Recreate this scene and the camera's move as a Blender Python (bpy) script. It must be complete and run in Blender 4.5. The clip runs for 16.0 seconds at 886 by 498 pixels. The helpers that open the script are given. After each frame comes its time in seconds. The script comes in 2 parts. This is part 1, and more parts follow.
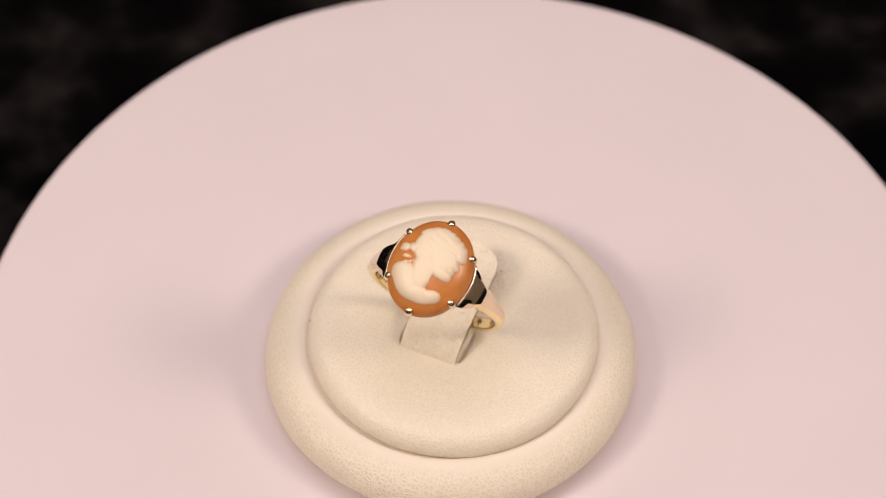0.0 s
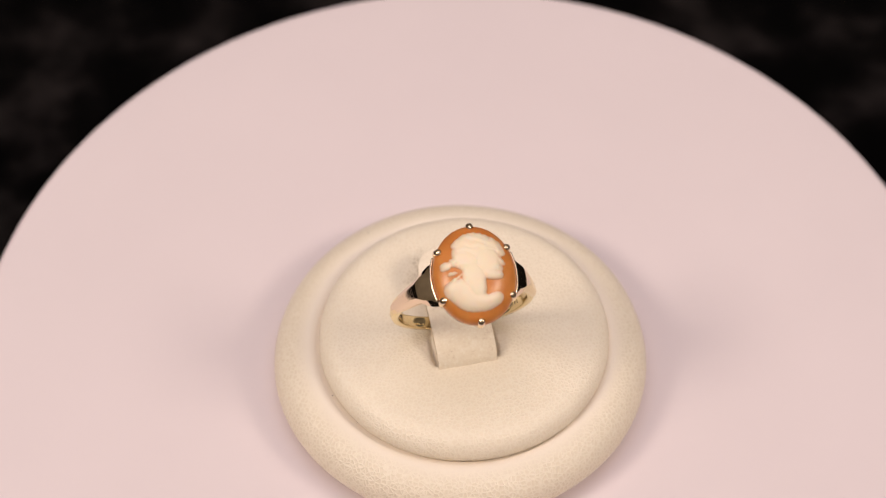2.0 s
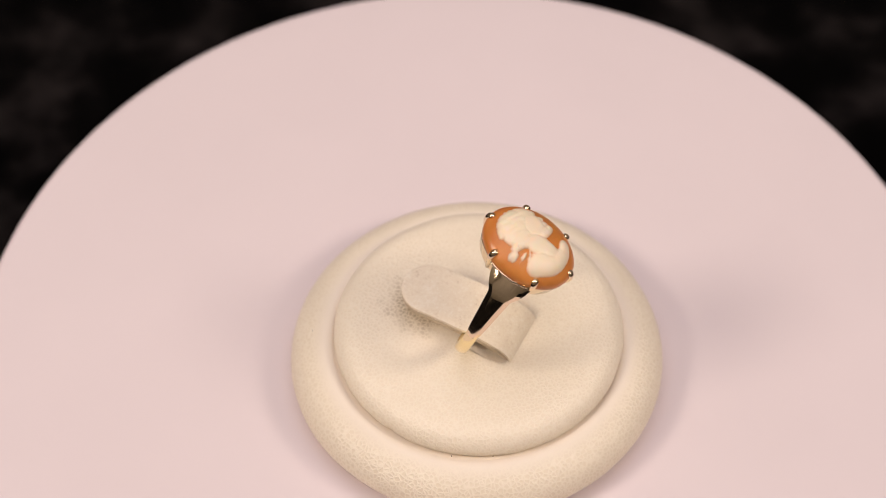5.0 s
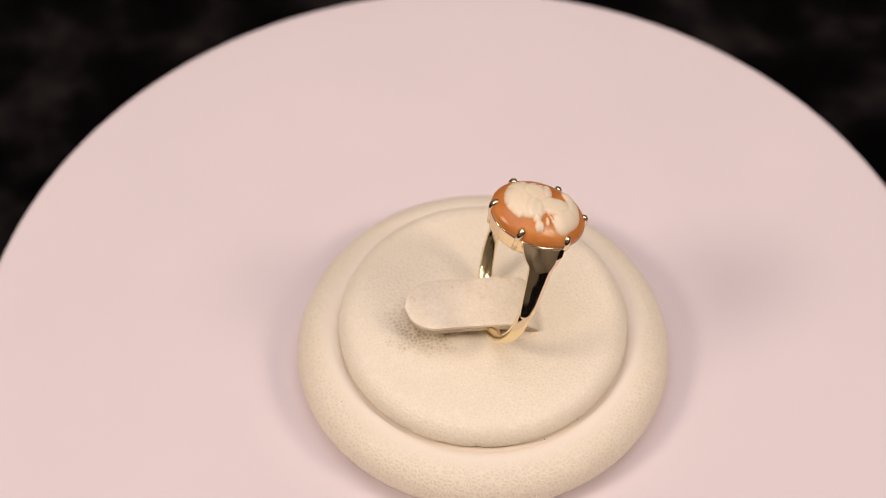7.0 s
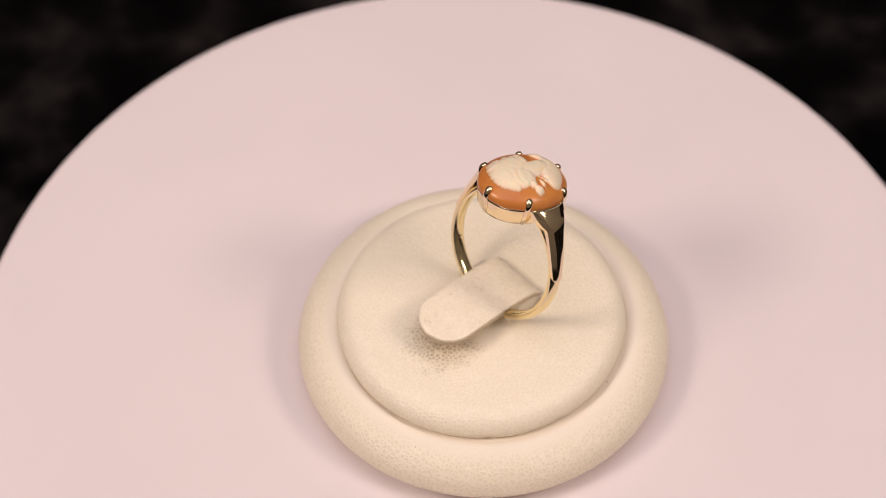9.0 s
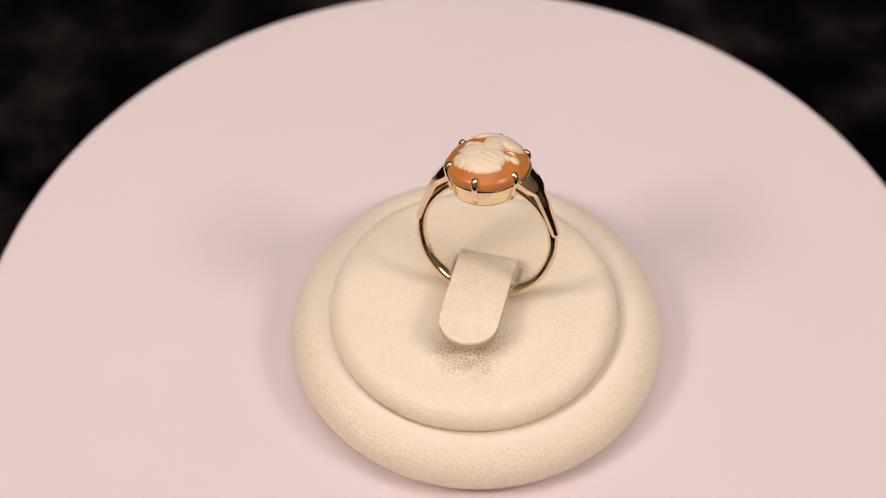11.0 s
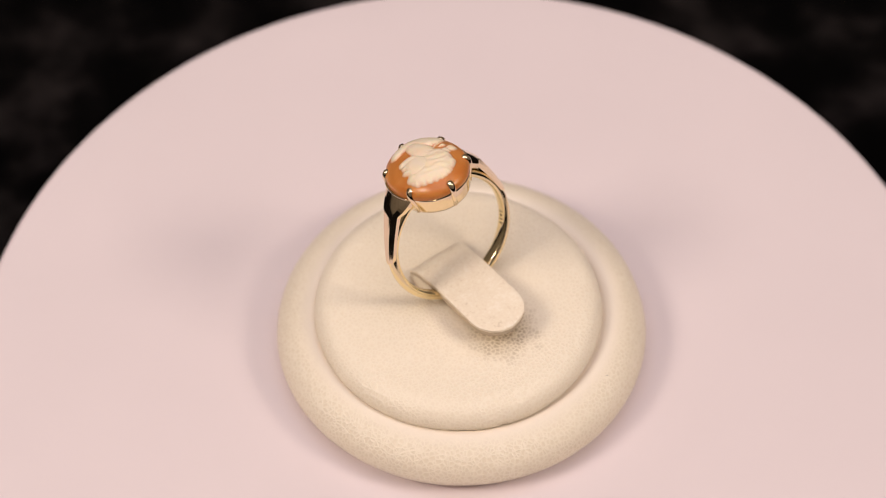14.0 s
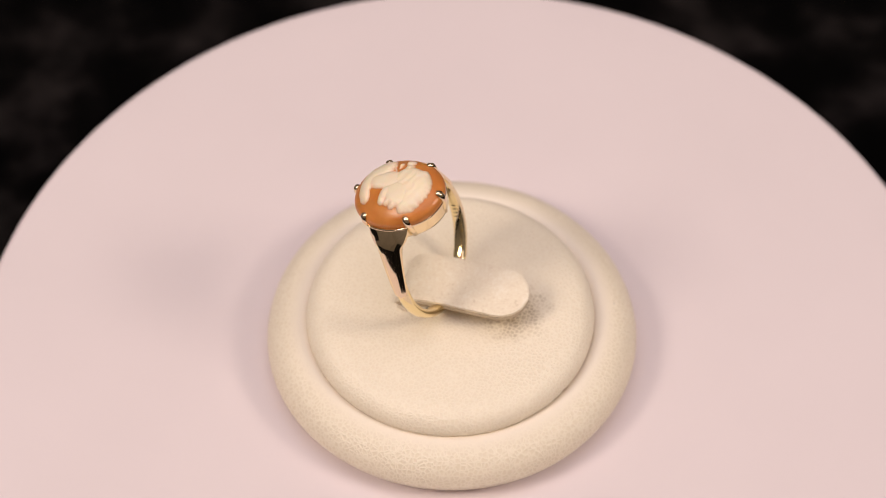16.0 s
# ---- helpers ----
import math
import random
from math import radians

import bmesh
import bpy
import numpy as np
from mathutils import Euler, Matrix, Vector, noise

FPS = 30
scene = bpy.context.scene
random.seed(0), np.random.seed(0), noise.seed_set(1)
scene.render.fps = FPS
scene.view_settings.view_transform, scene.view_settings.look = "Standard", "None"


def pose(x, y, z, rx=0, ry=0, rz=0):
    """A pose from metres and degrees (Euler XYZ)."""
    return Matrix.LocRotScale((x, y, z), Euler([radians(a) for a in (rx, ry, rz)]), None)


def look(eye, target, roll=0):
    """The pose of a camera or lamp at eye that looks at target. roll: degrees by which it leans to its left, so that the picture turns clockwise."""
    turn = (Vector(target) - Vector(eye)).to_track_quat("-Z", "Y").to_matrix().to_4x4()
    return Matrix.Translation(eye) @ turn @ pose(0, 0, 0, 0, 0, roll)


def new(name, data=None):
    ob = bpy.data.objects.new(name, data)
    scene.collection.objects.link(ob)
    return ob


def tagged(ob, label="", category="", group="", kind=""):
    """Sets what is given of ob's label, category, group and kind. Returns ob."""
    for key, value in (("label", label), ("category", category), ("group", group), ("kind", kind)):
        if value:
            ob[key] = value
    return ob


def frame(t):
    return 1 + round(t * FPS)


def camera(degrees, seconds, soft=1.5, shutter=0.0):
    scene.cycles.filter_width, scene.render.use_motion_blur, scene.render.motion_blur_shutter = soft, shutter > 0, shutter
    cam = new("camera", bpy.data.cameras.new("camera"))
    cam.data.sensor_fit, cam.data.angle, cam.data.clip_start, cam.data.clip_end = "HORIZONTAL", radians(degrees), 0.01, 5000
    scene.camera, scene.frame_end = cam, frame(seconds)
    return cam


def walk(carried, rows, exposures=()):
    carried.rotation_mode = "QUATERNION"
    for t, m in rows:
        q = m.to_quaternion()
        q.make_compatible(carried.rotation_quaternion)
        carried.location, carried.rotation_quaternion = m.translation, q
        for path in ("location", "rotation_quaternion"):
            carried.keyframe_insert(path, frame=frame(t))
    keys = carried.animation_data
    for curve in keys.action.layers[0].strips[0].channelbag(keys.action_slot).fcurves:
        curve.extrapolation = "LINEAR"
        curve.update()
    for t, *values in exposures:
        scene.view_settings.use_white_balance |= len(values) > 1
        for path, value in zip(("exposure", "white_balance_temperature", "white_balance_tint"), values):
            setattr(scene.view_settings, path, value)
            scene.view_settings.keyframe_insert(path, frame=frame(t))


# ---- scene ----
# A gold cameo ring on a cream leather ring display, turning on a round white turntable over black cloth.
MM = 0.001
SECONDS = 16.0

# ---- camera: stands still ----
cam = camera(19.904, SECONDS, soft=0.7)
cam.data.dof.use_dof = True
cam.data.dof.focus_distance = 0.347
cam.data.dof.aperture_fstop = 16.0
CAMERA_POSE = pose(0.0, -0.21051, 0.30662, 36.8658, 0.2188, 0.5619)
walk(cam, [(0.0, CAMERA_POSE), (SECONDS, CAMERA_POSE)])

# ---- light: two soft lamps either side of a dark room, and an added fill overhead ----
world = bpy.data.worlds.new("world")
scene.world = world
world.use_nodes = True
world.node_tree.nodes["Background"].inputs["Color"].default_value = (1.0, 0.93, 0.88, 1)
world.node_tree.nodes["Background"].inputs["Strength"].default_value = 0.03
scene.view_settings.exposure = 0.0


def soft_lamp(name, place, size, watts, colour, aim=(0, 0, 0.01)):
    data = bpy.data.lights.new(name, "AREA")
    data.shape, data.size, data.size_y, data.energy, data.color = "RECTANGLE", size[0], size[1], watts, colour
    ob = new(name, data)
    ob.matrix_world = look(place, aim)
    return ob


soft_lamp("lamp_west", (-0.54, -0.23, 0.60), (0.22, 0.22), 3.15, (1.0, 0.845, 0.71))
soft_lamp("lamp_east", (0.60, -0.18, 0.60), (0.22, 0.22), 2.75, (1.0, 0.845, 0.71))
# unseen soft panel overhead, added as cool fill to lift the shadows
soft_lamp("overhead_fill", (0, -0.2, 2.12), (1.9, 2.3), 23.8, (0.98, 0.88, 0.95), (0, -0.199, 0))


# ---- materials ----
def material(name):
    mat = bpy.data.materials.new(name)
    mat.use_nodes = True
    nt = mat.node_tree
    bsdf = nt.nodes["Principled BSDF"]

    def node(kind, **values):
        n = nt.nodes.new(kind)
        for key, value in values.items():
            n.inputs[key.replace("_", " ")].default_value = value
        return n

    return mat, nt, bsdf, node


def object_coords(nt):
    return nt.nodes.new("ShaderNodeTexCoord").outputs["Object"]


def ramp(nt, source, stops):
    r = nt.nodes.new("ShaderNodeValToRGB")
    while len(r.color_ramp.elements) < len(stops):
        r.color_ramp.elements.new(0.5)
    for e, (at, colour) in zip(r.color_ramp.elements, stops):
        e.position, e.color = at, (*colour, 1)
    nt.links.new(source, r.inputs["Fac"])
    return r.outputs["Color"]


def bump(nt, node, bsdf, height, strength, distance):
    b = node("ShaderNodeBump", Strength=strength, Distance=distance)
    nt.links.new(height, b.inputs["Height"])
    nt.links.new(b.outputs["Normal"], bsdf.inputs["Normal"])
    return b


def leather(name, cell, depth, colour, ridge, smooth_from, smooth_to, soil_shade=None, seam_sheen=None):
    """Cream leatherette: a net of pale raised ridges round sunken cells, stretched smooth between two radii (metres)."""
    mat, nt, bsdf, node = material(name)
    at = object_coords(nt)
    warp = node("ShaderNodeTexNoise", Scale=700.0, Detail=2.0)
    nt.links.new(at, warp.inputs["Vector"])
    mix = nt.nodes.new("ShaderNodeVectorMath")
    mix.operation = "MULTIPLY_ADD"
    mix.inputs[1].default_value = (0.00045, 0.00045, 0.00045)
    nt.links.new(warp.outputs["Color"], mix.inputs[0])
    nt.links.new(at, mix.inputs[2])
    vor = node("ShaderNodeTexVoronoi", Scale=1.0 / cell, Randomness=0.9)
    vor.feature = "DISTANCE_TO_EDGE"
    nt.links.new(mix.outputs["Vector"], vor.inputs["Vector"])
    net = ramp(nt, vor.outputs["Distance"], [(0.0, (1, 1, 1)), (0.07, (0.75, 0.75, 0.75)), (0.22, (0.15, 0.15, 0.15)), (0.4, (0, 0, 0))])
    fine = node("ShaderNodeTexNoise", Scale=2600.0, Detail=3.0)
    nt.links.new(at, fine.inputs["Vector"])
    add = nt.nodes.new("ShaderNodeMath")
    add.operation = "MULTIPLY_ADD"
    add.inputs[1].default_value = 0.35
    nt.links.new(fine.outputs["Fac"], add.inputs[0])
    nt.links.new(net, add.inputs[2])
    # the grain comes and goes over the hide, and is stretched out near the seam
    slow = node("ShaderNodeTexNoise", Scale=95.0, Detail=3.0)
    nt.links.new(at, slow.inputs["Vector"])
    flat = nt.nodes.new("ShaderNodeVectorMath")
    flat.operation = "MULTIPLY"
    flat.inputs[1].default_value = (1, 1, 0)
    nt.links.new(at, flat.inputs[0])
    far = nt.nodes.new("ShaderNodeVectorMath")
    far.operation = "LENGTH"
    nt.links.new(flat.outputs["Vector"], far.inputs[0])
    stretch = nt.nodes.new("ShaderNodeMapRange")
    stretch.inputs["From Min"].default_value, stretch.inputs["From Max"].default_value = smooth_from, smooth_to
    stretch.inputs["To Min"].default_value, stretch.inputs["To Max"].default_value = 0.12, 1.0
    nt.links.new(far.outputs["Value"], stretch.inputs["Value"])
    amount = nt.nodes.new("ShaderNodeMapRange")
    amount.inputs["From Min"].default_value, amount.inputs["From Max"].default_value = 0.35, 0.62
    amount.inputs["To Min"].default_value, amount.inputs["To Max"].default_value = 0.7, 1.0
    nt.links.new(slow.outputs["Fac"], amount.inputs["Value"])
    grain = nt.nodes.new("ShaderNodeMath")
    grain.operation = "MULTIPLY"
    nt.links.new(stretch.outputs["Result"], grain.inputs[0])
    nt.links.new(amount.outputs["Result"], grain.inputs[1])
    b = bump(nt, node, bsdf, add.outputs["Value"], depth, 0.0003)
    deep = nt.nodes.new("ShaderNodeMath")
    deep.operation = "MULTIPLY"
    deep.inputs[1].default_value = depth
    nt.links.new(grain.outputs["Value"], deep.inputs[0])
    nt.links.new(deep.outputs["Value"], b.inputs["Strength"])
    tone = ramp(nt, slow.outputs["Fac"], [(0.3, [c * 0.97 for c in colour]), (0.7, colour)])
    tint = nt.nodes.new("ShaderNodeMix")
    tint.data_type = "RGBA"
    tint.inputs["B"].default_value = (*ridge, 1)
    line = nt.nodes.new("ShaderNodeMath")
    line.operation = "MULTIPLY"
    nt.links.new(net, line.inputs[0])
    nt.links.new(grain.outputs["Value"], line.inputs[1])
    nt.links.new(line.outputs["Value"], tint.inputs["Factor"])
    if seam_sheen:
        # the groove's pale sheen is painted into the colour where the sheet runs into the seam
        pale = nt.nodes.new("ShaderNodeMix")
        pale.data_type = "RGBA"
        pale.inputs["A"].default_value = (*seam_sheen, 1)
        nt.links.new(stretch.outputs["Result"], pale.inputs["Factor"])
        nt.links.new(tone, pale.inputs["B"])
        tone = pale.outputs["Result"]
    nt.links.new(tone, tint.inputs["A"])
    nt.links.new(tint.outputs["Result"], bsdf.inputs["Base Color"])
    if soil_shade:
        # handling dirt in the hollows of the grain, plus the tongue's shade painted in, round the place where fingers
        # lift it
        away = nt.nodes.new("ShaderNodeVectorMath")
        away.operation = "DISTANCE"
        away.inputs[1].default_value = (soil_shade[0], soil_shade[1], 0)
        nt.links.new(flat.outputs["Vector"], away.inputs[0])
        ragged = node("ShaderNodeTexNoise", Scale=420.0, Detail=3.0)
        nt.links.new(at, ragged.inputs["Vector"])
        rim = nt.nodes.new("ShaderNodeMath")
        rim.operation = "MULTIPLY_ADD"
        rim.inputs[1].default_value = soil_shade[2] * 1.3
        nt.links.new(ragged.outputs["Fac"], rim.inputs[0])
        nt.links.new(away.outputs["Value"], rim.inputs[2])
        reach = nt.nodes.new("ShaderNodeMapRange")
        reach.inputs["From Min"].default_value, reach.inputs["From Max"].default_value = soil_shade[2] * 1.0, soil_shade[2] * 1.8
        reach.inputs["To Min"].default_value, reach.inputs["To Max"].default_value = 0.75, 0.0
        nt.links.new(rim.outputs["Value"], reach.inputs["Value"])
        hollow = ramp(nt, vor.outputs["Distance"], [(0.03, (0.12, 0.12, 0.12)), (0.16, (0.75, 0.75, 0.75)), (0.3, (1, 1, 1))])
        dirt_shade = nt.nodes.new("ShaderNodeMath")
        dirt_shade.operation = "MULTIPLY"
        nt.links.new(reach.outputs["Result"], dirt_shade.inputs[0])
        nt.links.new(hollow, dirt_shade.inputs[1])
        grime_shade = nt.nodes.new("ShaderNodeMix")
        grime_shade.data_type = "RGBA"
        grime_shade.inputs["B"].default_value = (0.36, 0.27, 0.155, 1)
        nt.links.new(dirt_shade.outputs["Value"], grime_shade.inputs["Factor"])
        nt.links.new(tint.outputs["Result"], grime_shade.inputs["A"])
        nt.links.new(grime_shade.outputs["Result"], bsdf.inputs["Base Color"])
    bsdf.inputs["Roughness"].default_value = 0.38
    bsdf.inputs["Specular IOR Level"].default_value = 0.5
    return mat


def plain(name, colour, rough, metal=0.0, scale=300.0, vary=0.04, relief=0.1, distance=0.00005, spec=0.5):
    """A surface with slow tonal drift and a fine relief."""
    mat, nt, bsdf, node = material(name)
    at = object_coords(nt)
    slow = node("ShaderNodeTexNoise", Scale=scale * 0.12, Detail=3.0)
    fine = node("ShaderNodeTexNoise", Scale=scale, Detail=4.0)
    nt.links.new(at, slow.inputs["Vector"])
    nt.links.new(at, fine.inputs["Vector"])
    lo, hi = [c * (1 - vary) for c in colour], [min(1.0, c * (1 + vary)) for c in colour]
    nt.links.new(ramp(nt, slow.outputs["Fac"], [(0.3, lo), (0.7, hi)]), bsdf.inputs["Base Color"])
    nt.links.new(ramp(nt, fine.outputs["Fac"], [(0.3, [rough * 0.85] * 3), (0.7, [min(1, rough * 1.15)] * 3)]), bsdf.inputs["Roughness"])
    bsdf.inputs["Metallic"].default_value = metal
    bsdf.inputs["Specular IOR Level"].default_value = spec
    bump(nt, node, bsdf, fine.outputs["Fac"], relief, distance)
    return mat


def shell_material():
    """Orange carnelian shell, faintly banded, polished and a little translucent."""
    mat, nt, bsdf, node = material("carnelian_shell")
    at = object_coords(nt)
    slow = node("ShaderNodeTexNoise", Scale=260.0, Detail=3.0, Distortion=0.6)
    nt.links.new(at, slow.inputs["Vector"])
    nt.links.new(ramp(nt, slow.outputs["Fac"], [(0.3, (0.55, 0.185, 0.038)), (0.7, (0.69, 0.275, 0.068))]), bsdf.inputs["Base Color"])
    bsdf.inputs["Roughness"].default_value = 0.3
    bsdf.inputs["Subsurface Weight"].default_value = 0.25
    bsdf.inputs["Subsurface Radius"].default_value = (1.0, 0.4, 0.15)
    bsdf.inputs["Subsurface Scale"].default_value = 0.0008
    bump(nt, node, bsdf, slow.outputs["Fac"], 0.05, 0.0001)
    return mat


def relief_material():
    """White shell layer: cream where thick, letting the orange ground through where it is carved thin."""
    mat, nt, bsdf, node = material("cream_shell")
    at = object_coords(nt)
    thick = nt.nodes.new("ShaderNodeAttribute")
    thick.attribute_name = "thickness"
    nt.links.new(ramp(nt, thick.outputs["Fac"], [(0.0, (0.62, 0.25, 0.10)), (0.20, (0.78, 0.50, 0.32)), (0.5, (0.86, 0.69, 0.51)), (1.0, (0.88, 0.75, 0.56))]), bsdf.inputs["Base Color"])
    fine = node("ShaderNodeTexNoise", Scale=1500.0, Detail=3.0)
    nt.links.new(at, fine.inputs["Vector"])
    bsdf.inputs["Roughness"].default_value = 0.42
    bsdf.inputs["Subsurface Weight"].default_value = 0.3
    bsdf.inputs["Subsurface Radius"].default_value = (1.0, 0.6, 0.35)
    bsdf.inputs["Subsurface Scale"].default_value = 0.0005
    bump(nt, node, bsdf, fine.outputs["Fac"], 0.12, 0.00006)
    return mat


def cloth_material():
    mat, nt, bsdf, node = material("black_cloth")
    at = object_coords(nt)
    slow = node("ShaderNodeTexNoise", Scale=60.0, Detail=4.0)
    fine = node("ShaderNodeTexNoise", Scale=900.0, Detail=3.0)
    nt.links.new(at, slow.inputs["Vector"])
    nt.links.new(at, fine.inputs["Vector"])
    nt.links.new(ramp(nt, slow.outputs["Fac"], [(0.44, (0.0004, 0.0003, 0.0003)), (0.53, (0.0022, 0.0018, 0.0018)), (0.68, (0.016, 0.013, 0.0125))]), bsdf.inputs["Base Color"])
    bsdf.inputs["Roughness"].default_value = 0.95
    bsdf.inputs["Specular IOR Level"].default_value = 0.05
    bump(nt, node, bsdf, fine.outputs["Fac"], 0.5, 0.0006)
    return mat


def suede():
    """Napped cream suede: a short matted pile, mottled, with a few darker rubbed flecks."""
    mat, nt, bsdf, node = material("cream_suede")
    at = object_coords(nt)
    pile = node("ShaderNodeTexNoise", Scale=2300.0, Detail=4.0, Roughness=0.7)
    mottle = node("ShaderNodeTexNoise", Scale=520.0, Detail=4.0, Roughness=0.6)
    for n in (pile, mottle):
        nt.links.new(at, n.inputs["Vector"])
    both = nt.nodes.new("ShaderNodeMath")
    both.operation = "MULTIPLY_ADD"
    both.inputs[1].default_value = 0.7
    nt.links.new(mottle.outputs["Fac"], both.inputs[0])
    nt.links.new(pile.outputs["Fac"], both.inputs[2])
    nt.links.new(ramp(nt, both.outputs["Value"], [(0.55, (0.70, 0.585, 0.44)), (0.74, (0.86, 0.75, 0.595)), (0.92, (0.885, 0.785, 0.63)), (1.0, (0.92, 0.83, 0.69))]), bsdf.inputs["Base Color"])
    bsdf.inputs["Roughness"].default_value = 0.8
    bsdf.inputs["Specular IOR Level"].default_value = 0.25
    bsdf.inputs["Sheen Weight"].default_value = 0.15
    bump(nt, node, bsdf, both.outputs["Value"], 0.35, 0.0002)
    return mat


BASE_LEATHER = leather("cream_leather_coarse", 0.00064, 0.32, (0.80, 0.695, 0.54), (0.875, 0.785, 0.64), 0.0219, 0.0240, seam_sheen=(0.865, 0.78, 0.675))
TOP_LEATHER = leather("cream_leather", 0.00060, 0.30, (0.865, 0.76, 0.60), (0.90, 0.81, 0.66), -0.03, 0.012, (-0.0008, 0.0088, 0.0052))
TAB_LEATHER = suede()
LINING = plain("beige_board", (0.60, 0.49, 0.36), 0.85, scale=1800.0, vary=0.12, relief=0.5, distance=0.0001, spec=0.2)
LINT = plain("dark_lint", (0.16, 0.13, 0.11), 0.9, scale=3000.0)
PLATTER_WHITE = plain("white_plastic", (0.745, 0.655, 0.668), 0.5, scale=260.0, vary=0.016, relief=0.05, spec=0.3)
GOLD = plain("yellow_gold", (0.90, 0.76, 0.47), 0.12, metal=1.0, scale=700.0, vary=0.05, relief=0.08, distance=0.00006)
PALE_GOLD = plain("pale_gold", (0.90, 0.735, 0.51), 0.09, metal=1.0, scale=650.0, vary=0.06, relief=0.06, distance=0.00016)
MARK = plain("hallmark_shadow", (0.16, 0.10, 0.05), 0.6, metal=0.6, scale=900.0)
SHELL, RELIEF, CLOTH = shell_material(), relief_material(), cloth_material()
WALL_PAINT = plain("grey_paint", (0.47, 0.42, 0.33), 0.8, scale=40.0, vary=0.1, relief=0.2, distance=0.001)


# ---- mesh helpers ----
def mesh_object(name, verts, faces, mat, parent=None, label="", smooth=True):
    me = bpy.data.meshes.new(name)
    me.from_pydata([tuple(v) for v in verts], [], faces)
    me.materials.append(mat)
    me.polygons.foreach_set("use_smooth", [smooth] * len(me.polygons))
    me.update()
    ob = new(name, me)
    ob.parent = parent
    return tagged(ob, label) if label else ob


def part(name, bm, mat, parent, label="", smooth=False):
    bmesh.ops.recalc_face_normals(bm, faces=bm.faces)
    me = bpy.data.meshes.new(name)
    bm.to_mesh(me)
    bm.free()
    me.materials.append(mat)
    me.polygons.foreach_set("use_smooth", [smooth] * len(me.polygons))
    ob = new(name, me)
    ob.parent = parent
    return tagged(ob, label) if label else ob


def grid_faces(rows, cols, wrap):
    n = cols if wrap else cols - 1
    return [(i * cols + j, i * cols + (j + 1) % cols, (i + 1) * cols + (j + 1) % cols, (i + 1) * cols + j)
            for i in range(rows - 1) for j in range(n)]


def arc(cx, cz, r, a0, a1, n):
    return [(cx + r * math.cos(radians(a0 + (a1 - a0) * k / n)), cz + r * math.sin(radians(a0 + (a1 - a0) * k / n))) for k in range(n + 1)]


def lathe(profile, segments):
    """Rows of rings from a profile of (r, z), in millimetres, seen outside with the profile running inwards and up."""
    verts = [(r * MM * math.cos(2 * math.pi * j / segments), r * MM * math.sin(2 * math.pi * j / segments), z * MM)
             for r, z in profile for j in range(segments)]
    return verts, grid_faces(len(profile), segments, True)


# ---- room ----
def room():
    reach, top, low = 1.6, 2.2, -0.05
    for name, x0, y0, x1, y1 in (("wall_north", -reach, reach, reach, reach + 0.1), ("wall_south", -reach, -reach - 0.1, reach, -reach),
                                 ("wall_east", reach, -reach - 0.1, reach + 0.1, reach + 0.1), ("wall_west", -reach - 0.1, -reach - 0.1, -reach, reach + 0.1)):
        bm = bmesh.new()
        bmesh.ops.create_cube(bm, size=1, matrix=Matrix.LocRotScale(((x0 + x1) / 2, (y0 + y1) / 2, (top + low) / 2 - 0.05), None, (x1 - x0, y1 - y0, top - low + 0.1)))
        tagged(part(name, bm, WALL_PAINT, None), "grey painted studio wall behind the table", "wall", kind="structure")
    bm = bmesh.new()
    bmesh.ops.create_cube(bm, size=1, matrix=Matrix.LocRotScale((0, 0, top + 0.05), None, (2 * reach + 0.2, 2 * reach + 0.2, 0.1)))
    tagged(part("ceiling", bm, WALL_PAINT, None), "grey painted studio ceiling", "ceiling", kind="structure")


def black_cloth():
    """Rumpled black cloth under and behind the turntable, fine folds near it and flat towards the walls."""
    n, reach = 300, 1.62
    verts = []
    for i in range(n):
        for j in range(n):
            u, v = 2 * i / (n - 1) - 1, 2 * j / (n - 1) - 1
            x, y = reach * (0.25 * u + 0.75 * u ** 3), reach * (0.25 * v + 0.75 * v ** 3)
            d = math.hypot(x, y)
            q = Vector((x * 14 + 0.4 * y * 14, y * 22, 0.7))
            fold = 0.011 * noise.noise(q) + 0.005 * noise.noise(q * 2.6) + 0.006 * abs(noise.noise(q * 1.4 + Vector((7, 3, 1))))
            fade = min(1.0, max(0.0, (d - 0.085) / 0.05)) * max(0.0, min(1.0, (1.5 - d) / 0.5))
            verts.append((x, y, -0.034 + fold * fade))
    faces = [(a, d, c, b) for a, b, c, d in grid_faces(n, n, False)]
    tagged(mesh_object("ground_cloth", verts, faces, CLOTH), "rumpled matt black cloth spread under the turntable", "cloth", kind="structure")


# ---- turntable ----
PLATTER_R = 72.8


def turntable():
    base = new("turntable")
    tagged(base, "round white plastic turntable with a smooth matt top", "turntable")
    edge = [(0.0, -13.0), (PLATTER_R - 3.0, -13.0), (PLATTER_R - 0.6, -12.6), (PLATTER_R, -11.6), (PLATTER_R, -1.4)]
    edge += arc(PLATTER_R - 1.2, -1.2, 1.2, 0, 90, 8)[1:]
    profile = edge + [(r, 0.0) for r in (66, 55, 40, 25, 12, 4, 0.4, 0.0)]
    verts, faces = lathe(profile, 256)
    mesh_object("platter", verts, faces, PLATTER_WHITE, base)
    verts, faces = lathe([(63, -33.8), (64, -32.5), (64, -14.5), (63, -13.1), (30, -13.05), (0.0, -13.05)], 128)
    mesh_object("foot", verts, faces, PLATTER_WHITE, base, "white plastic drum under the platter")
    return base


# ---- ring display ----
PAD_SHIFT = 0.55
TAB_X, TAB_HALF, TAB_FRONT, TAB_TIP = -0.35, 4.2, -6.85, 11.35


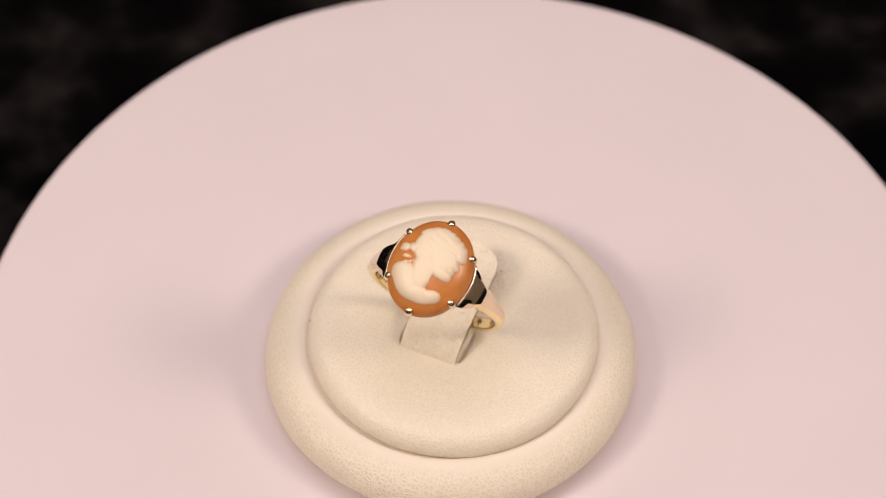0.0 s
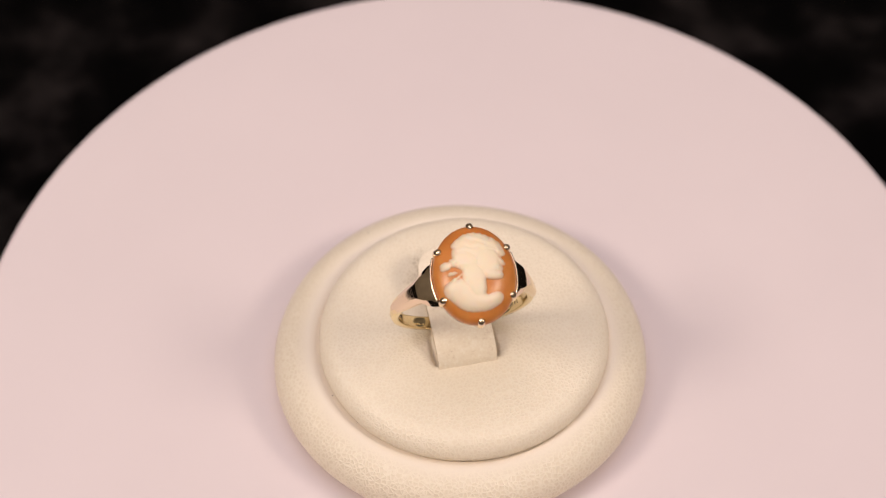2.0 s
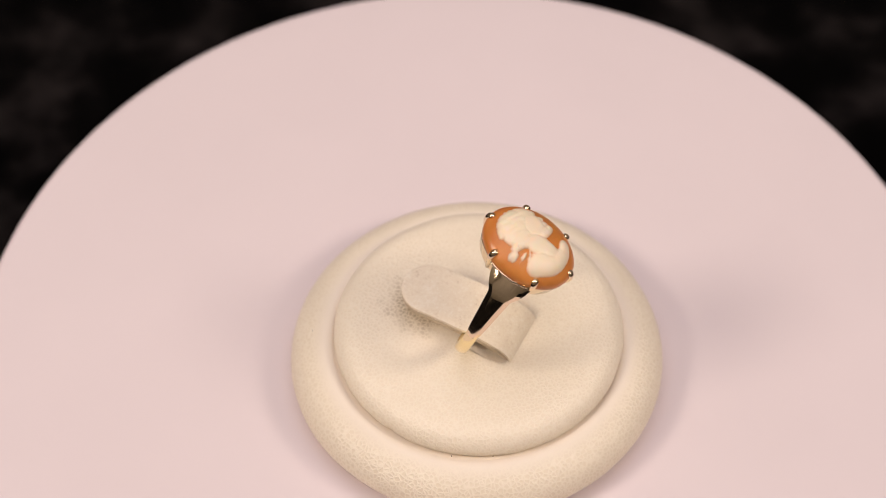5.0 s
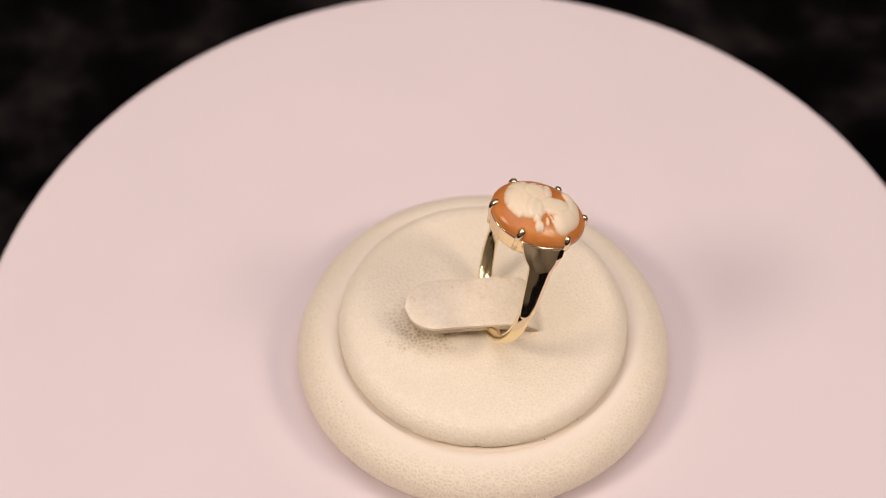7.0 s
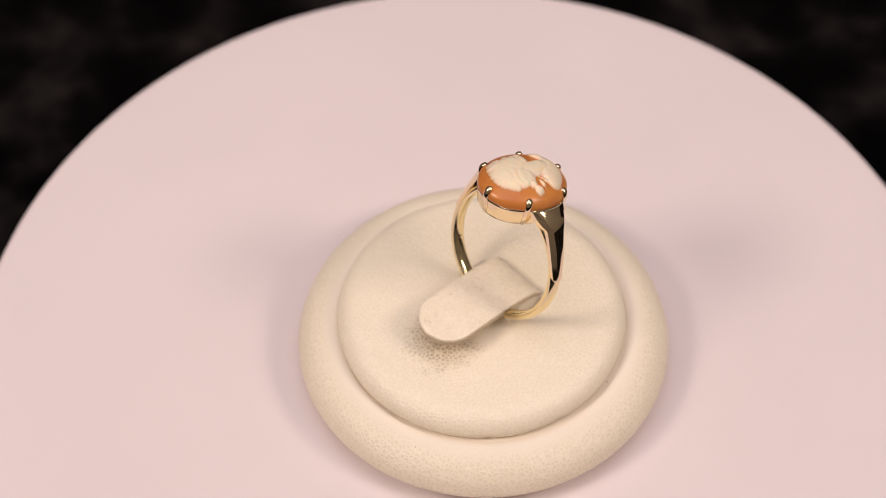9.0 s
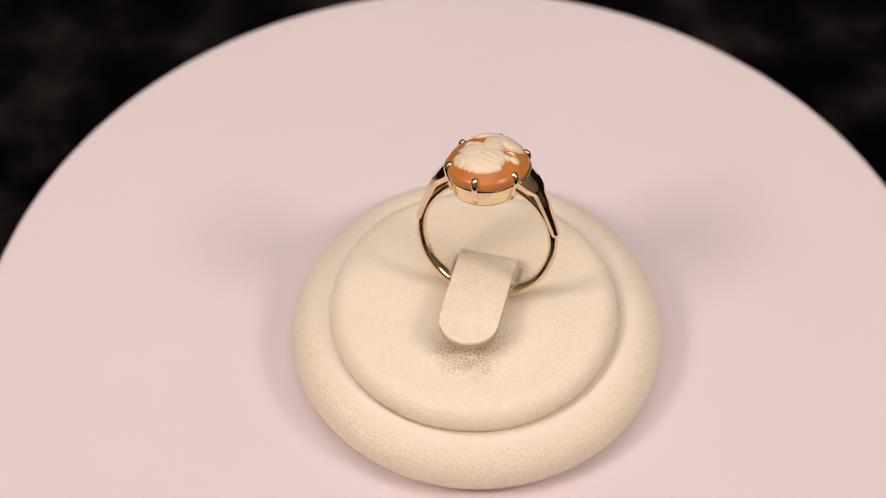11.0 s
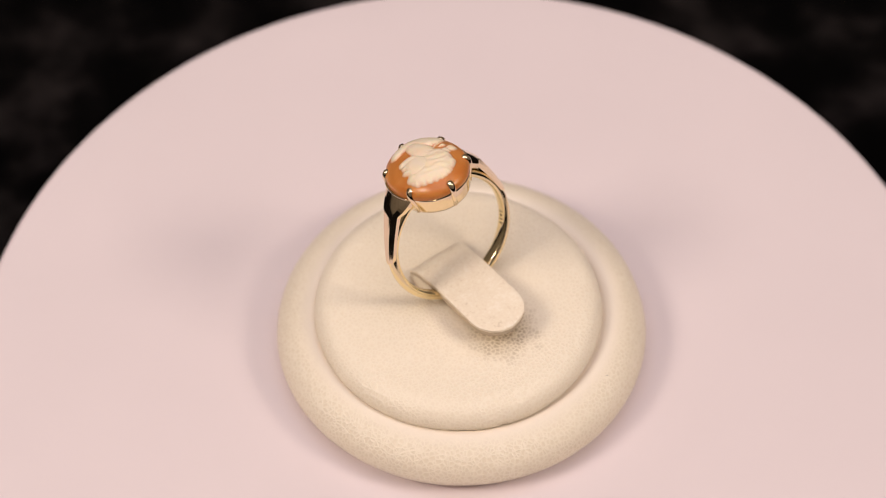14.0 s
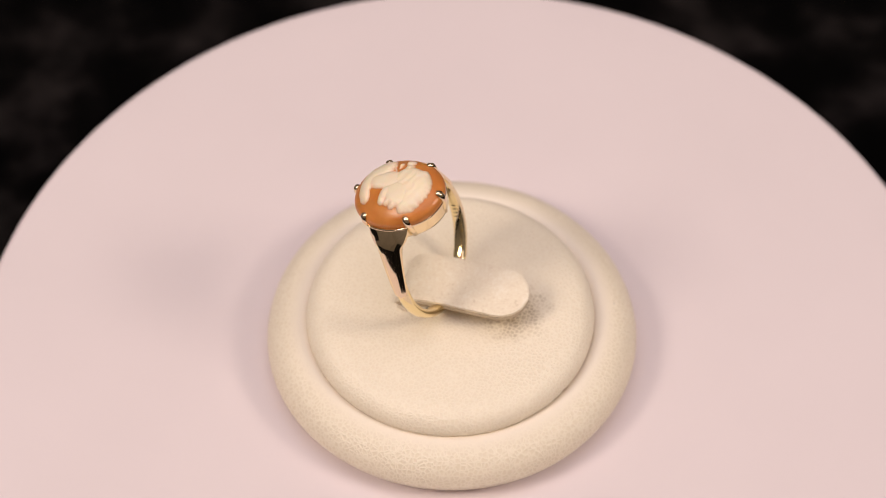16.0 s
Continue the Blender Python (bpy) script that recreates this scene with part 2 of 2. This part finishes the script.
def tab_distance(x, y):
    """How far outside the tab's outline a point lies, in millimetres (negative inside)."""
    ax, end = abs(x - TAB_X), TAB_TIP - TAB_HALF
    if y > end:
        return math.hypot(ax, y - end) - TAB_HALF
    return max(ax - TAB_HALF, TAB_FRONT - y)


def ring_display():
    base = new("ring_display")
    tagged(base, "round stepped cream leatherette ring display with a tab", "ring display")
    # the outer bolster, from its foot up over the swell and in under the raised pad
    profile = [(23.6, 0.05), (24.7, 0.05), (25.5, 0.75), (26.4, 1.8), (27.0, 3.0), (26.9, 3.9), (26.5, 5.1), (25.8, 6.1), (24.8, 6.95), (23.6, 7.5), (22.4, 7.75), (21.6, 7.7), (20.95, 7.45), (20.2, 7.1), (16, 6.4), (0.0, 6.0)]
    verts, faces = lathe([(0.0, 0.05)] + [(max(0.0, r), z) for r, z in smooth_profile(profile, 4)], 256)
    verts = [(x * (1 + 0.0025 * noise.noise((x * 60, y * 60, 3))), y * (1 + 0.0025 * noise.noise((x * 60, y * 60, 9))), z + (0.00012 * noise.noise((x * 90, y * 90, z * 90)) if z > 0.0008 else 0)) for x, y, z in verts]
    mesh_object("bolster", verts, faces, BASE_LEATHER, base, "rounded outer rim in grained cream leatherette")
    # the raised pad: rolled edge, near flat top, sunk round the tab
    roll = [(19.6, 6.8), (20.3, 7.2), (20.7, 7.75), (20.85, 8.4), (20.7, 9.15), (20.3, 9.9), (19.6, 10.6), (18.7, 11.05), (17.6, 11.3)]
    prof = smooth_profile(roll, 4) + [(17.6 - 17.6 * k / 150, 11.3 + 0.85 * (1 - ((17.6 - 17.6 * k / 150) / 17.6) ** 2)) for k in range(1, 151)]
    seg = 384
    verts = []
    for r, z in prof:
        for j in range(seg):
            a = 2 * math.pi * j / seg
            x, y = r * math.cos(a) + PAD_SHIFT * r / 20.3, r * math.sin(a)
            wob = 1 + 0.004 * noise.noise((math.cos(a) * 2.2, math.sin(a) * 2.2, 5)) + 0.0022 * noise.noise((math.cos(a) * 9, math.sin(a) * 9, 8)) if r > 15 else 1
            for tuck in (139.6, 168.7, 70.0):
                wob -= (0.012 if r > 19.0 and z < 8.6 else 0.0) * math.exp(-((math.degrees(a) - tuck) / 1.3) ** 2)
            h = z + 0.10 * noise.noise((x * 0.22, y * 0.22, 2))
            if r < 17.6:
                d = tab_distance(x, y)
                back = min(1.0, max(0.0, (y - TAB_FRONT) / 3.0))
                if d < 0:
                    h -= (0.25 + 0.1 * min(1.0, max(0.0, y / 7.0))) * back
                else:
                    h -= back * ((0.25 + 0.1 * min(1.0, max(0.0, y / 7.0))) * math.exp(-(d / 1.6) ** 2))
                along = min(1.0, max(0.0, (y - TAB_FRONT) / 1.2)) * min(1.0, max(0.0, (-0.5 - y) / 4.0))
                h -= 1.2 * math.exp(-((d - 0.1) / 0.4) ** 2) * along
            verts.append((x * wob * MM, y * wob * MM, h * MM))
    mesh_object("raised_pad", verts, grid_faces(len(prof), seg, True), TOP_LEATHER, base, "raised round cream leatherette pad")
    tab(base)
    # specks of dark lint caught along the seam
    for k, (x, y, z) in enumerate(((-17.1, -10.75, 7.5), (-19.2, 3.9, 7.5), (-9.35, 21.85, 7.62), (-19.7, -5.6, 7.5), (6.9, 19.5, 7.5))):
        bm = bmesh.new()
        bmesh.ops.create_icosphere(bm, subdivisions=2, radius=0.075 * MM, matrix=Matrix.LocRotScale((x * MM, y * MM, z * MM), Euler((0.2, 0.1, k * 1.3)), (2.2 if k % 2 else 1.2, 0.8, 0.6)))
        part("lint", bm, LINT, base, "speck of dark lint", smooth=True)
    return base


def smooth_profile(points, steps):
    """Catmull-Rom through a profile."""
    out = []
    for i in range(len(points) - 1):
        p0, p1, p2, p3 = points[max(i - 1, 0)], points[i], points[i + 1], points[min(i + 2, len(points) - 1)]
        for k in range(steps):
            t = k / steps
            out.append(tuple((0.5 * (2 * p1[c] + (p2[c] - p0[c]) * t + (2 * p0[c] - 5 * p1[c] + 4 * p2[c] - p3[c]) * t * t + (3 * p1[c] - p0[c] - 3 * p2[c] + p3[c]) * t ** 3)) for c in (0, 1)))
    return out + [points[-1]]


def tab(base):
    """The tongue that holds the ring: it rises from a fold at the front, runs back flat and ends round."""
    path = smooth_profile([(TAB_FRONT - 0.75, 11.35), (TAB_FRONT - 0.5, 12.1), (TAB_FRONT - 0.1, 12.9), (TAB_FRONT + 0.7, 13.7), (TAB_FRONT + 2.0, 14.35), (-2.5, 14.9), (0.0, 15.25), (3.5, 15.6), (7.0, 15.85), (TAB_TIP, 16.0)], 8)
    upper = layer("tab", path, TAB_LEATHER, base, 0.0, 0.6, 0.0, "cream suede-like tongue with a rounded end")
    layer("lining", path, LINING, upper, 0.63, 0.75, 0.02, "beige board lining")


def layer(name, path, mat, base, drop, thick, inset, label):
    across, bevel = 26, 0.09
    top, bottom = [], []
    end = TAB_TIP - TAB_HALF
    for y, z in path:
        half = (TAB_HALF if y <= end else math.sqrt(max(0.04, TAB_HALF ** 2 - (y - end) ** 2))) * (1 - inset * 0.25)
        z, y = z - drop, y - inset
        for j in range(across + 1):
            s = 2 * j / across - 1
            s = math.copysign(1 - (1 - abs(s)) ** 1.5, s)
            droop = bevel * max(0.0, abs(s) * half - half + 0.45) / 0.45
            sag = 0.12 * noise.noise((s * 1.3, y * 0.3, 4))
            x = TAB_X + s * half + 0.07 * s * noise.noise((y * 1.1, s, 7)) + 0.03 * s * noise.noise((y * 4.0, s, 3))
            top.append((x * MM, y * MM, (z - droop + sag) * MM))
            bottom.append((x * MM, y * MM, (z - thick + droop * 0.5 + sag) * MM))
    n, c = len(path), across + 1
    verts = top + bottom
    faces = grid_faces(n, c, False)
    off = n * c
    faces += [(off + d, off + cc, off + b, off + a) for a, b, cc, d in grid_faces(n, c, False)]
    for i in range(n - 1):
        faces.append((i * c, (i + 1) * c, off + (i + 1) * c, off + i * c))
        faces.append((i * c + across, off + i * c + across, off + (i + 1) * c + across, (i + 1) * c + across))
    for j in range(across):
        faces.append(((n - 1) * c + j, (n - 1) * c + j + 1, off + (n - 1) * c + j + 1, off + (n - 1) * c + j))
    ob = mesh_object(name, verts, faces, mat, base, label)
    ob.data.set_sharp_from_angle(angle=radians(40))
    return ob


# ---- ring: x across the finger hole, y along the finger, z from the band's foot to the head ----
RING_R, HOLE_R = 10.15, 8.95
HEAD_Z = 22.4
OVAL_A, OVAL_B = 6.95, 5.75
HEAD = Matrix.Translation((0.08 * MM, 0.3 * MM, HEAD_Z * MM)) @ Euler((radians(1.0), 0.0, radians(-2.5))).to_matrix().to_4x4()


def oval(scale_a, scale_b, z, n):
    return [(OVAL_B * scale_b * MM * math.cos(2 * math.pi * k / n), OVAL_A * scale_a * MM * math.sin(2 * math.pi * k / n), z * MM) for k in range(n)]


def stack(levels, n, cap_low=False, cap_high=True):
    verts = []
    for sa, sb, z in levels:
        verts += oval(sa, sb, z, n)
    faces = grid_faces(len(levels), n, True)
    if cap_high:
        faces.append(tuple(range((len(levels) - 1) * n, len(levels) * n)))
    if cap_low:
        faces.append(tuple(reversed(range(n))))
    return verts, faces


def ring():
    base = new("ring")
    tagged(base, "yellow gold ring set with an oval orange shell cameo", "ring")
    band(base)
    shoulder(base, 1)
    shoulder(base, -1)
    head(base)
    return base


def band(base):
    n = 180
    half = [(HOLE_R - 0.08, 0.0), (HOLE_R - 0.055, 0.38), (HOLE_R + 0.02, 0.68), (HOLE_R + 0.1, 0.82), (HOLE_R + 0.2, 0.89), (RING_R - 0.38, 0.89), (RING_R - 0.22, 0.80), (RING_R - 0.04, 0.42), (RING_R + 0.03, 0.0)]
    section = half + [(r, -y) for r, y in reversed(half[1:-1])]
    verts = []
    for k in range(n):
        a = 2 * math.pi * k / n
        for r, y in section:
            verts.append((r * math.sin(a) * MM, y * MM, (RING_R - r * math.cos(a)) * MM))
    m = len(section)
    faces = [(i * m + j, ((i + 1) % n) * m + j, ((i + 1) % n) * m + (j + 1) % m, i * m + (j + 1) % m) for i in range(n) for j in range(m)]
    ob = mesh_object("band", verts, faces, GOLD, base)
    ob.data.set_sharp_from_angle(angle=radians(38))
    # small worn stamp inside the hole
    for k, (turn, w, h) in enumerate(((-66, 0.35, 0.55), (-70, 0.3, 0.6), (-74, 0.4, 0.5), (-78, 0.35, 0.55), (62, 0.3, 0.55), (66, 0.35, 0.5), (70, 0.3, 0.55))):
        bm = bmesh.new()
        bmesh.ops.create_cube(bm, size=1, matrix=Matrix.Diagonal((w * MM * 0.5, h * MM, 0.02 * MM, 1)))
        a = radians(turn)
        r = HOLE_R - 0.09
        m4 = Matrix.Translation((r * math.sin(a) * MM, 0.05 * MM, (RING_R - r * math.cos(a)) * MM)) @ Euler((0, -a, 0)).to_matrix().to_4x4()
        bmesh.ops.transform(bm, matrix=m4, verts=bm.verts)
        part("hallmark", bm, MARK, ob, "tiny stamped mark")


def shoulder(base, side):
    """A tapered, faceted plate from the head down to the band: broad at the setting, bent once, narrow below."""
    # x, z of the outer face, half widths of its flat and of the whole, thickness, fall of the side facets
    top = [(5.3, 21.62, 2.15, 3.1, 1.2, 0.5), (6.15, 20.86, 2.0, 2.85, 1.2, 0.52), (7.0, 20.03, 1.65, 2.3, 1.15, 0.55), (7.52, 19.5, 1.25, 1.8, 1.1, 0.55)]
    low = [(7.8, 19.1, 1.0, 1.68, 1.1, 0.5), (8.85, 16.6, 0.7, 1.42, 1.0, 0.5), (9.6, 14.4, 0.56, 1.2, 0.9, 0.42), (10.12, 12.6, 0.46, 0.98, 0.8, 0.35), (10.27, 11.9, 0.36, 0.78, 0.7, 0.28), (10.3, 11.6, 0.2, 0.42, 0.6, 0.2)]
    rows = list(top)
    for i in range(len(low) - 1):
        p = [low[max(i - 1, 0)], low[i], low[i + 1], low[min(i + 2, len(low) - 1)]]
        for k in range(6):
            t = k / 6
            rows.append(tuple(0.5 * (2 * p[1][c] + (p[2][c] - p[0][c]) * t + (2 * p[0][c] - 5 * p[1][c] + 4 * p[2][c] - p[3][c]) * t * t + (3 * p[1][c] - p[0][c] - 3 * p[2][c] + p[3][c]) * t ** 3) for c in range(6)))
    rows.append(low[-1])
    bm = bmesh.new()
    rings = []
    for i, (x, z, flat, wide, thick, slope) in enumerate(rows):
        a, b = rows[max(i - 1, 0)], rows[min(i + 1, len(rows) - 1)]
        t = Vector((b[0] - a[0], 0, b[1] - a[1])).normalized()
        inward = Vector((t.z, 0, -t.x))
        if inward.x > 0:
            inward = -inward
        p = Vector((x, 0, z))
        pts = []
        for y, dep in ((-flat, 0.0), (-0.4 * flat, -0.085 * flat), (0.4 * flat, -0.085 * flat), (flat, 0.0), (wide, slope), (wide, thick), (-wide, thick), (-wide, slope)):
            q = p + inward * dep
            pts.append(bm.verts.new((side * q.x * MM, y * MM, q.z * MM)))
        rings.append(pts)
    for u, v in zip(rings, rings[1:]):
        for j in range(8):
            bm.faces.new((u[j], u[(j + 1) % 8], v[(j + 1) % 8], v[j]))
    bm.faces.new(rings[0])
    bm.faces.new(rings[-1])
    hard = [e for e in bm.edges if e.calc_face_angle(0.0) > radians(14)]
    bmesh.ops.bevel(bm, geom=hard, offset=0.08 * MM, segments=2, affect="EDGES", profile=0.6)
    for e in bm.edges:
        e.smooth = e.calc_face_angle(0.0) < radians(24)
    plate = part("shoulder", bm, PALE_GOLD, base, "faceted pale gold shoulder", smooth=True)
    # a thin wire where the plate meets the setting
    n, sides, verts = 25, 8, []
    for k in range(n):
        a = radians(-25 + 50 * k / (n - 1)) + (0 if side > 0 else math.pi)
        out = Vector((math.cos(a) / OVAL_B, math.sin(a) / OVAL_A, 0)).normalized()
        p = Vector((OVAL_B * math.cos(a), OVAL_A * math.sin(a), 0)) + out * 0.12
        for j in range(sides):
            b = 2 * math.pi * j / sides
            verts.append(HEAD @ ((p + out * (0.17 * math.cos(b)) + Vector((0, 0, -0.78 + 0.2 * math.sin(b)))) * MM))
    faces = grid_faces(n, sides, True) + [tuple(reversed(range(sides))), tuple(range((n - 1) * sides, n * sides))]
    mesh_object("wire", verts, faces, PALE_GOLD, plate, "thin gold wire along the setting")


def dome(k):
    """Height of the stone's face, k from 0 at the middle to 1 at its edge."""
    return 0.1 + 2.05 * (1 - min(1.0, k) ** 3.2)


def head(base):
    n = 120
    # the cup: scalloped rim outside, open in the middle
    verts, faces = [], []
    levels = [(0.80, 0.78, -3.4), (0.80, 0.78, -3.6), (0.86, 0.85, -3.65), (0.90, 0.89, -3.2), (0.955, 0.95, -1.4), (0.98, 0.98, -0.75), (0.965, 0.965, -0.62), (0.93, 0.93, -0.75), (0.91, 0.91, -1.2)]
    for sa, sb, z in levels:
        for k, (x, y, zz) in enumerate(oval(sa, sb, z, n)):
            dip = 0.3 * (1 - abs(math.cos(3 * 2 * math.pi * k / n - math.pi / 2))) if z > -1.0 else 0.0
            verts.append(HEAD @ Vector((x, y, zz - (0.1 * MM + dip * MM if z > -1.0 else 0))))
    faces = grid_faces(len(levels), n, True)
    mesh_object("bezel_cup", verts, faces, PALE_GOLD, base, "oval gold cup under the stone")
    # the stone
    edge = [(0.86, 0.86, -1.5), (0.96, 0.96, -1.2), (0.985, 0.985, -0.75), (0.99, 0.99, -0.35), (0.98, 0.98, 0.0), (0.96, 0.96, 0.24)]
    verts, faces = stack(edge + [(k, k, dome(k)) for k in (0.92, 0.86, 0.78, 0.68, 0.56, 0.42, 0.28, 0.12)], n)
    stone = mesh_object("cameo", [HEAD @ Vector(v) for v in verts], faces, SHELL, base, "oval orange shell cameo stone")
    carving(stone)
    # six claws bent over the edge
    for k in range(6):
        a = radians(90 + 60 * k)
        claw(base, a)


def claw(base, a):
    d = Vector((OVAL_B * math.cos(a), OVAL_A * math.sin(a), 0))
    out = Vector((math.cos(a) / OVAL_B, math.sin(a) / OVAL_A, 0)).normalized()
    d = d - out * 0.2
    path = [(d * 0.90, -3.4, 0.36), (d * 0.955, -2.0, 0.38), (d * 1.0 + out * 0.16, -0.8, 0.42), (d * 1.0 + out * 0.2, -0.1, 0.45), (d + out * 0.03, 0.38, 0.50), (d - out * 0.22, 0.60, 0.52), (d - out * 0.48, 0.64, 0.40), (d - out * 0.60, 0.56, 0.16)]
    n = 10
    verts = []
    side = Vector((-out.y, out.x, 0))
    for i, (p, z, r) in enumerate(path):
        q0, q1 = path[max(i - 1, 0)], path[min(i + 1, len(path) - 1)]
        t = (Vector((q1[0].x, q1[0].y, q1[1])) - Vector((q0[0].x, q0[0].y, q0[1]))).normalized()
        up = side.cross(t).normalized()
        for j in range(n):
            b = 2 * math.pi * j / n
            v = Vector((p.x, p.y, z)) + side * (r * math.cos(b)) + up * (r * 0.8 * math.sin(b))
            verts.append(HEAD @ (v * MM))
    faces = grid_faces(len(path), n, True)
    faces += [tuple(range((len(path) - 1) * n, len(path) * n)), tuple(reversed(range(n)))]
    mesh_object("claw", verts, faces, PALE_GOLD, base)


def blob(x, y, cx, cy, rx, ry, turn=0.0):
    """Positive inside a turned ellipse, in millimetres, falling through 0 at its edge."""
    c, s = math.cos(radians(turn)), math.sin(radians(turn))
    u, v = ((x - cx) * c + (y - cy) * s) / rx, (-(x - cx) * s + (y - cy) * c) / ry
    return (1 - math.hypot(u, v)) * min(rx, ry)


def carving(stone):
    """The pale raised carving: a plain bust-like form of rounded swells, thin at its edges, waved at its crown."""
    turn = HEAD @ Euler((0, 0, radians(2.5))).to_matrix().to_4x4()
    crown = ((0.2, 3.7, 2.9, 2.3, 0), (2.5, 3.7, 1.75, 1.35, -25), (-1.0, 2.5, 2.1, 2.2, 0), (-1.9, 4.2, 0.95, 0.9, 20), (-4.0, 1.6, 0.8, 0.72, 0),
             (-2.9, 1.9, 0.9, 0.6, 20), (-3.4, 0.35, 0.95, 0.3, 8), (-3.0, -0.35, 0.85, 0.24, 24), (-2.5, -0.8, 0.7, 0.2, 40))
    front = ((1.5, 1.8, 2.1, 2.2, 0), (3.3, 3.0, 1.25, 0.75, -35), (3.35, 1.45, 0.95, 0.5, -48), (3.0, 0.45, 0.7, 0.5, -20), (2.85, -0.5, 0.68, 0.62, 0), (1.6, -0.1, 1.6, 0.95, -22))
    body = ((-0.5, -0.3, 1.6, 2.3, 0), (-0.35, -1.8, 1.35, 1.9, 0), (-2.7, -2.0, 2.1, 1.5, -18), (-2.1, -3.0, 2.3, 1.5, -38), (-0.5, -3.9, 2.5, 1.25, -6), (1.7, -3.75, 1.6, 0.95, 24))
    crown, front, body = [[(cx, cy - 0.35, rx, ry, tilt) for cx, cy, rx, ry, tilt in group] for group in (crown, front, body)]

    def swell(x, y, group):
        return 0.1 * math.log(sum(math.exp(min(40.0, max(-40.0, blob(x, y, *q) / 0.1))) for q in group))

    def height(x, y):
        return swell(x, y, crown + front + body)

    step, verts, faces, index, thick = 0.07, [], [], {}, []
    nx, ny = int(2 * OVAL_B / step), int(2 * OVAL_A / step)
    for i in range(nx):
        for j in range(ny):
            x, y = -OVAL_B + i * step, -OVAL_A + j * step
            inside = height(x, y)
            hair, face, trunk = swell(x, y, crown), swell(x, y, front), swell(x, y, body)
            d = inside + (0.16 if hair > max(face, trunk) else 0.05) * noise.noise((x * 1.9, y * 1.9, 1)) + 0.04 * noise.noise((x * 5, y * 5, 1))
            if d < -0.12:
                continue
            lift = 0.50 * (1 - math.exp(-max(0.0, d) / 0.33))
            # waves over the crown, and shallow valleys where the swells meet
            wave = math.sin(6.5 * (0.35 * x + 0.85 * y) + 4.5 * noise.noise((x * 0.6, y * 0.6, 4)))
            lift += min(1.0, max(0.0, hair - max(face, 0.0) * 0.6)) * 0.03 * wave
            lift -= 0.02 * math.exp(-((hair - face) / 0.3) ** 2) * min(1.0, max(0.0, hair / 0.6)) * min(1.0, max(0.0, 1.8 - hair))
            lift -= 0.03 * math.exp(-((face - trunk) / 0.25) ** 2) * min(1.0, max(0.0, face / 0.5))
            # short incised strands where the crown meets the rest
            near = math.exp(-((hair - max(face, trunk)) / 0.55) ** 2) * min(1.0, max(0.0, hair / 0.4))
            lift -= 0.035 * near * math.exp(-(noise.noise((x * 1.5 + 0.8 * y, y * 1.1, 9)) / 0.09) ** 2)
            lift += 0.03 * noise.noise((x * 0.8, y * 0.8, 6)) * min(1.0, max(0, inside))
            ground = dome(math.hypot(x / OVAL_B, y / OVAL_A))
            index[i, j] = len(verts)
            verts.append(turn @ Vector((x * MM, y * MM, (ground + (max(lift, 0.02) if d > 0 else -0.12)) * MM)))
            thick.append(min(1.0, max(0.0, lift / 0.44)))
    for (i, j), a in index.items():
        quad = [index.get(k) for k in ((i, j), (i + 1, j), (i + 1, j + 1), (i, j + 1))]
        if None not in quad:
            faces.append(tuple(quad))
    ob = mesh_object("carving", verts, faces, RELIEF, stone, "raised cream shell carving")
    depth = ob.data.attributes.new("thickness", "FLOAT", "POINT")
    depth.data.foreach_set("value", thick)


room()
black_cloth()
TURNTABLE = turntable()
DISPLAY = ring_display()
RING = ring()


# ---- movement: the platter turns steadily, with the display a little off its axis ----
def turn_at(t):
    return math.degrees(0.29995 * t + 0.0095 - 0.00045 * (t - 7.5) ** 2)


DISPLAY_AT = pose(-2.096 * MM, -1.859 * MM, 0, 0, 0, -22)
RING_AT = pose(-1.17 * MM, 0.0 * MM, 12.3 * MM, 20.3, 4.0, 0)


def motions():
    times = [SECONDS * k / 64 for k in range(65)]
    walk(TURNTABLE, [(t, pose(0, 0, 0, 0, 0, turn_at(t))) for t in times])
    walk(DISPLAY, [(t, pose(0, 0, 0, 0, 0, turn_at(t)) @ DISPLAY_AT) for t in times])
    walk(RING, [(t, pose(0, 0, 0, 0, 0, turn_at(t)) @ DISPLAY_AT @ RING_AT) for t in times])


motions()
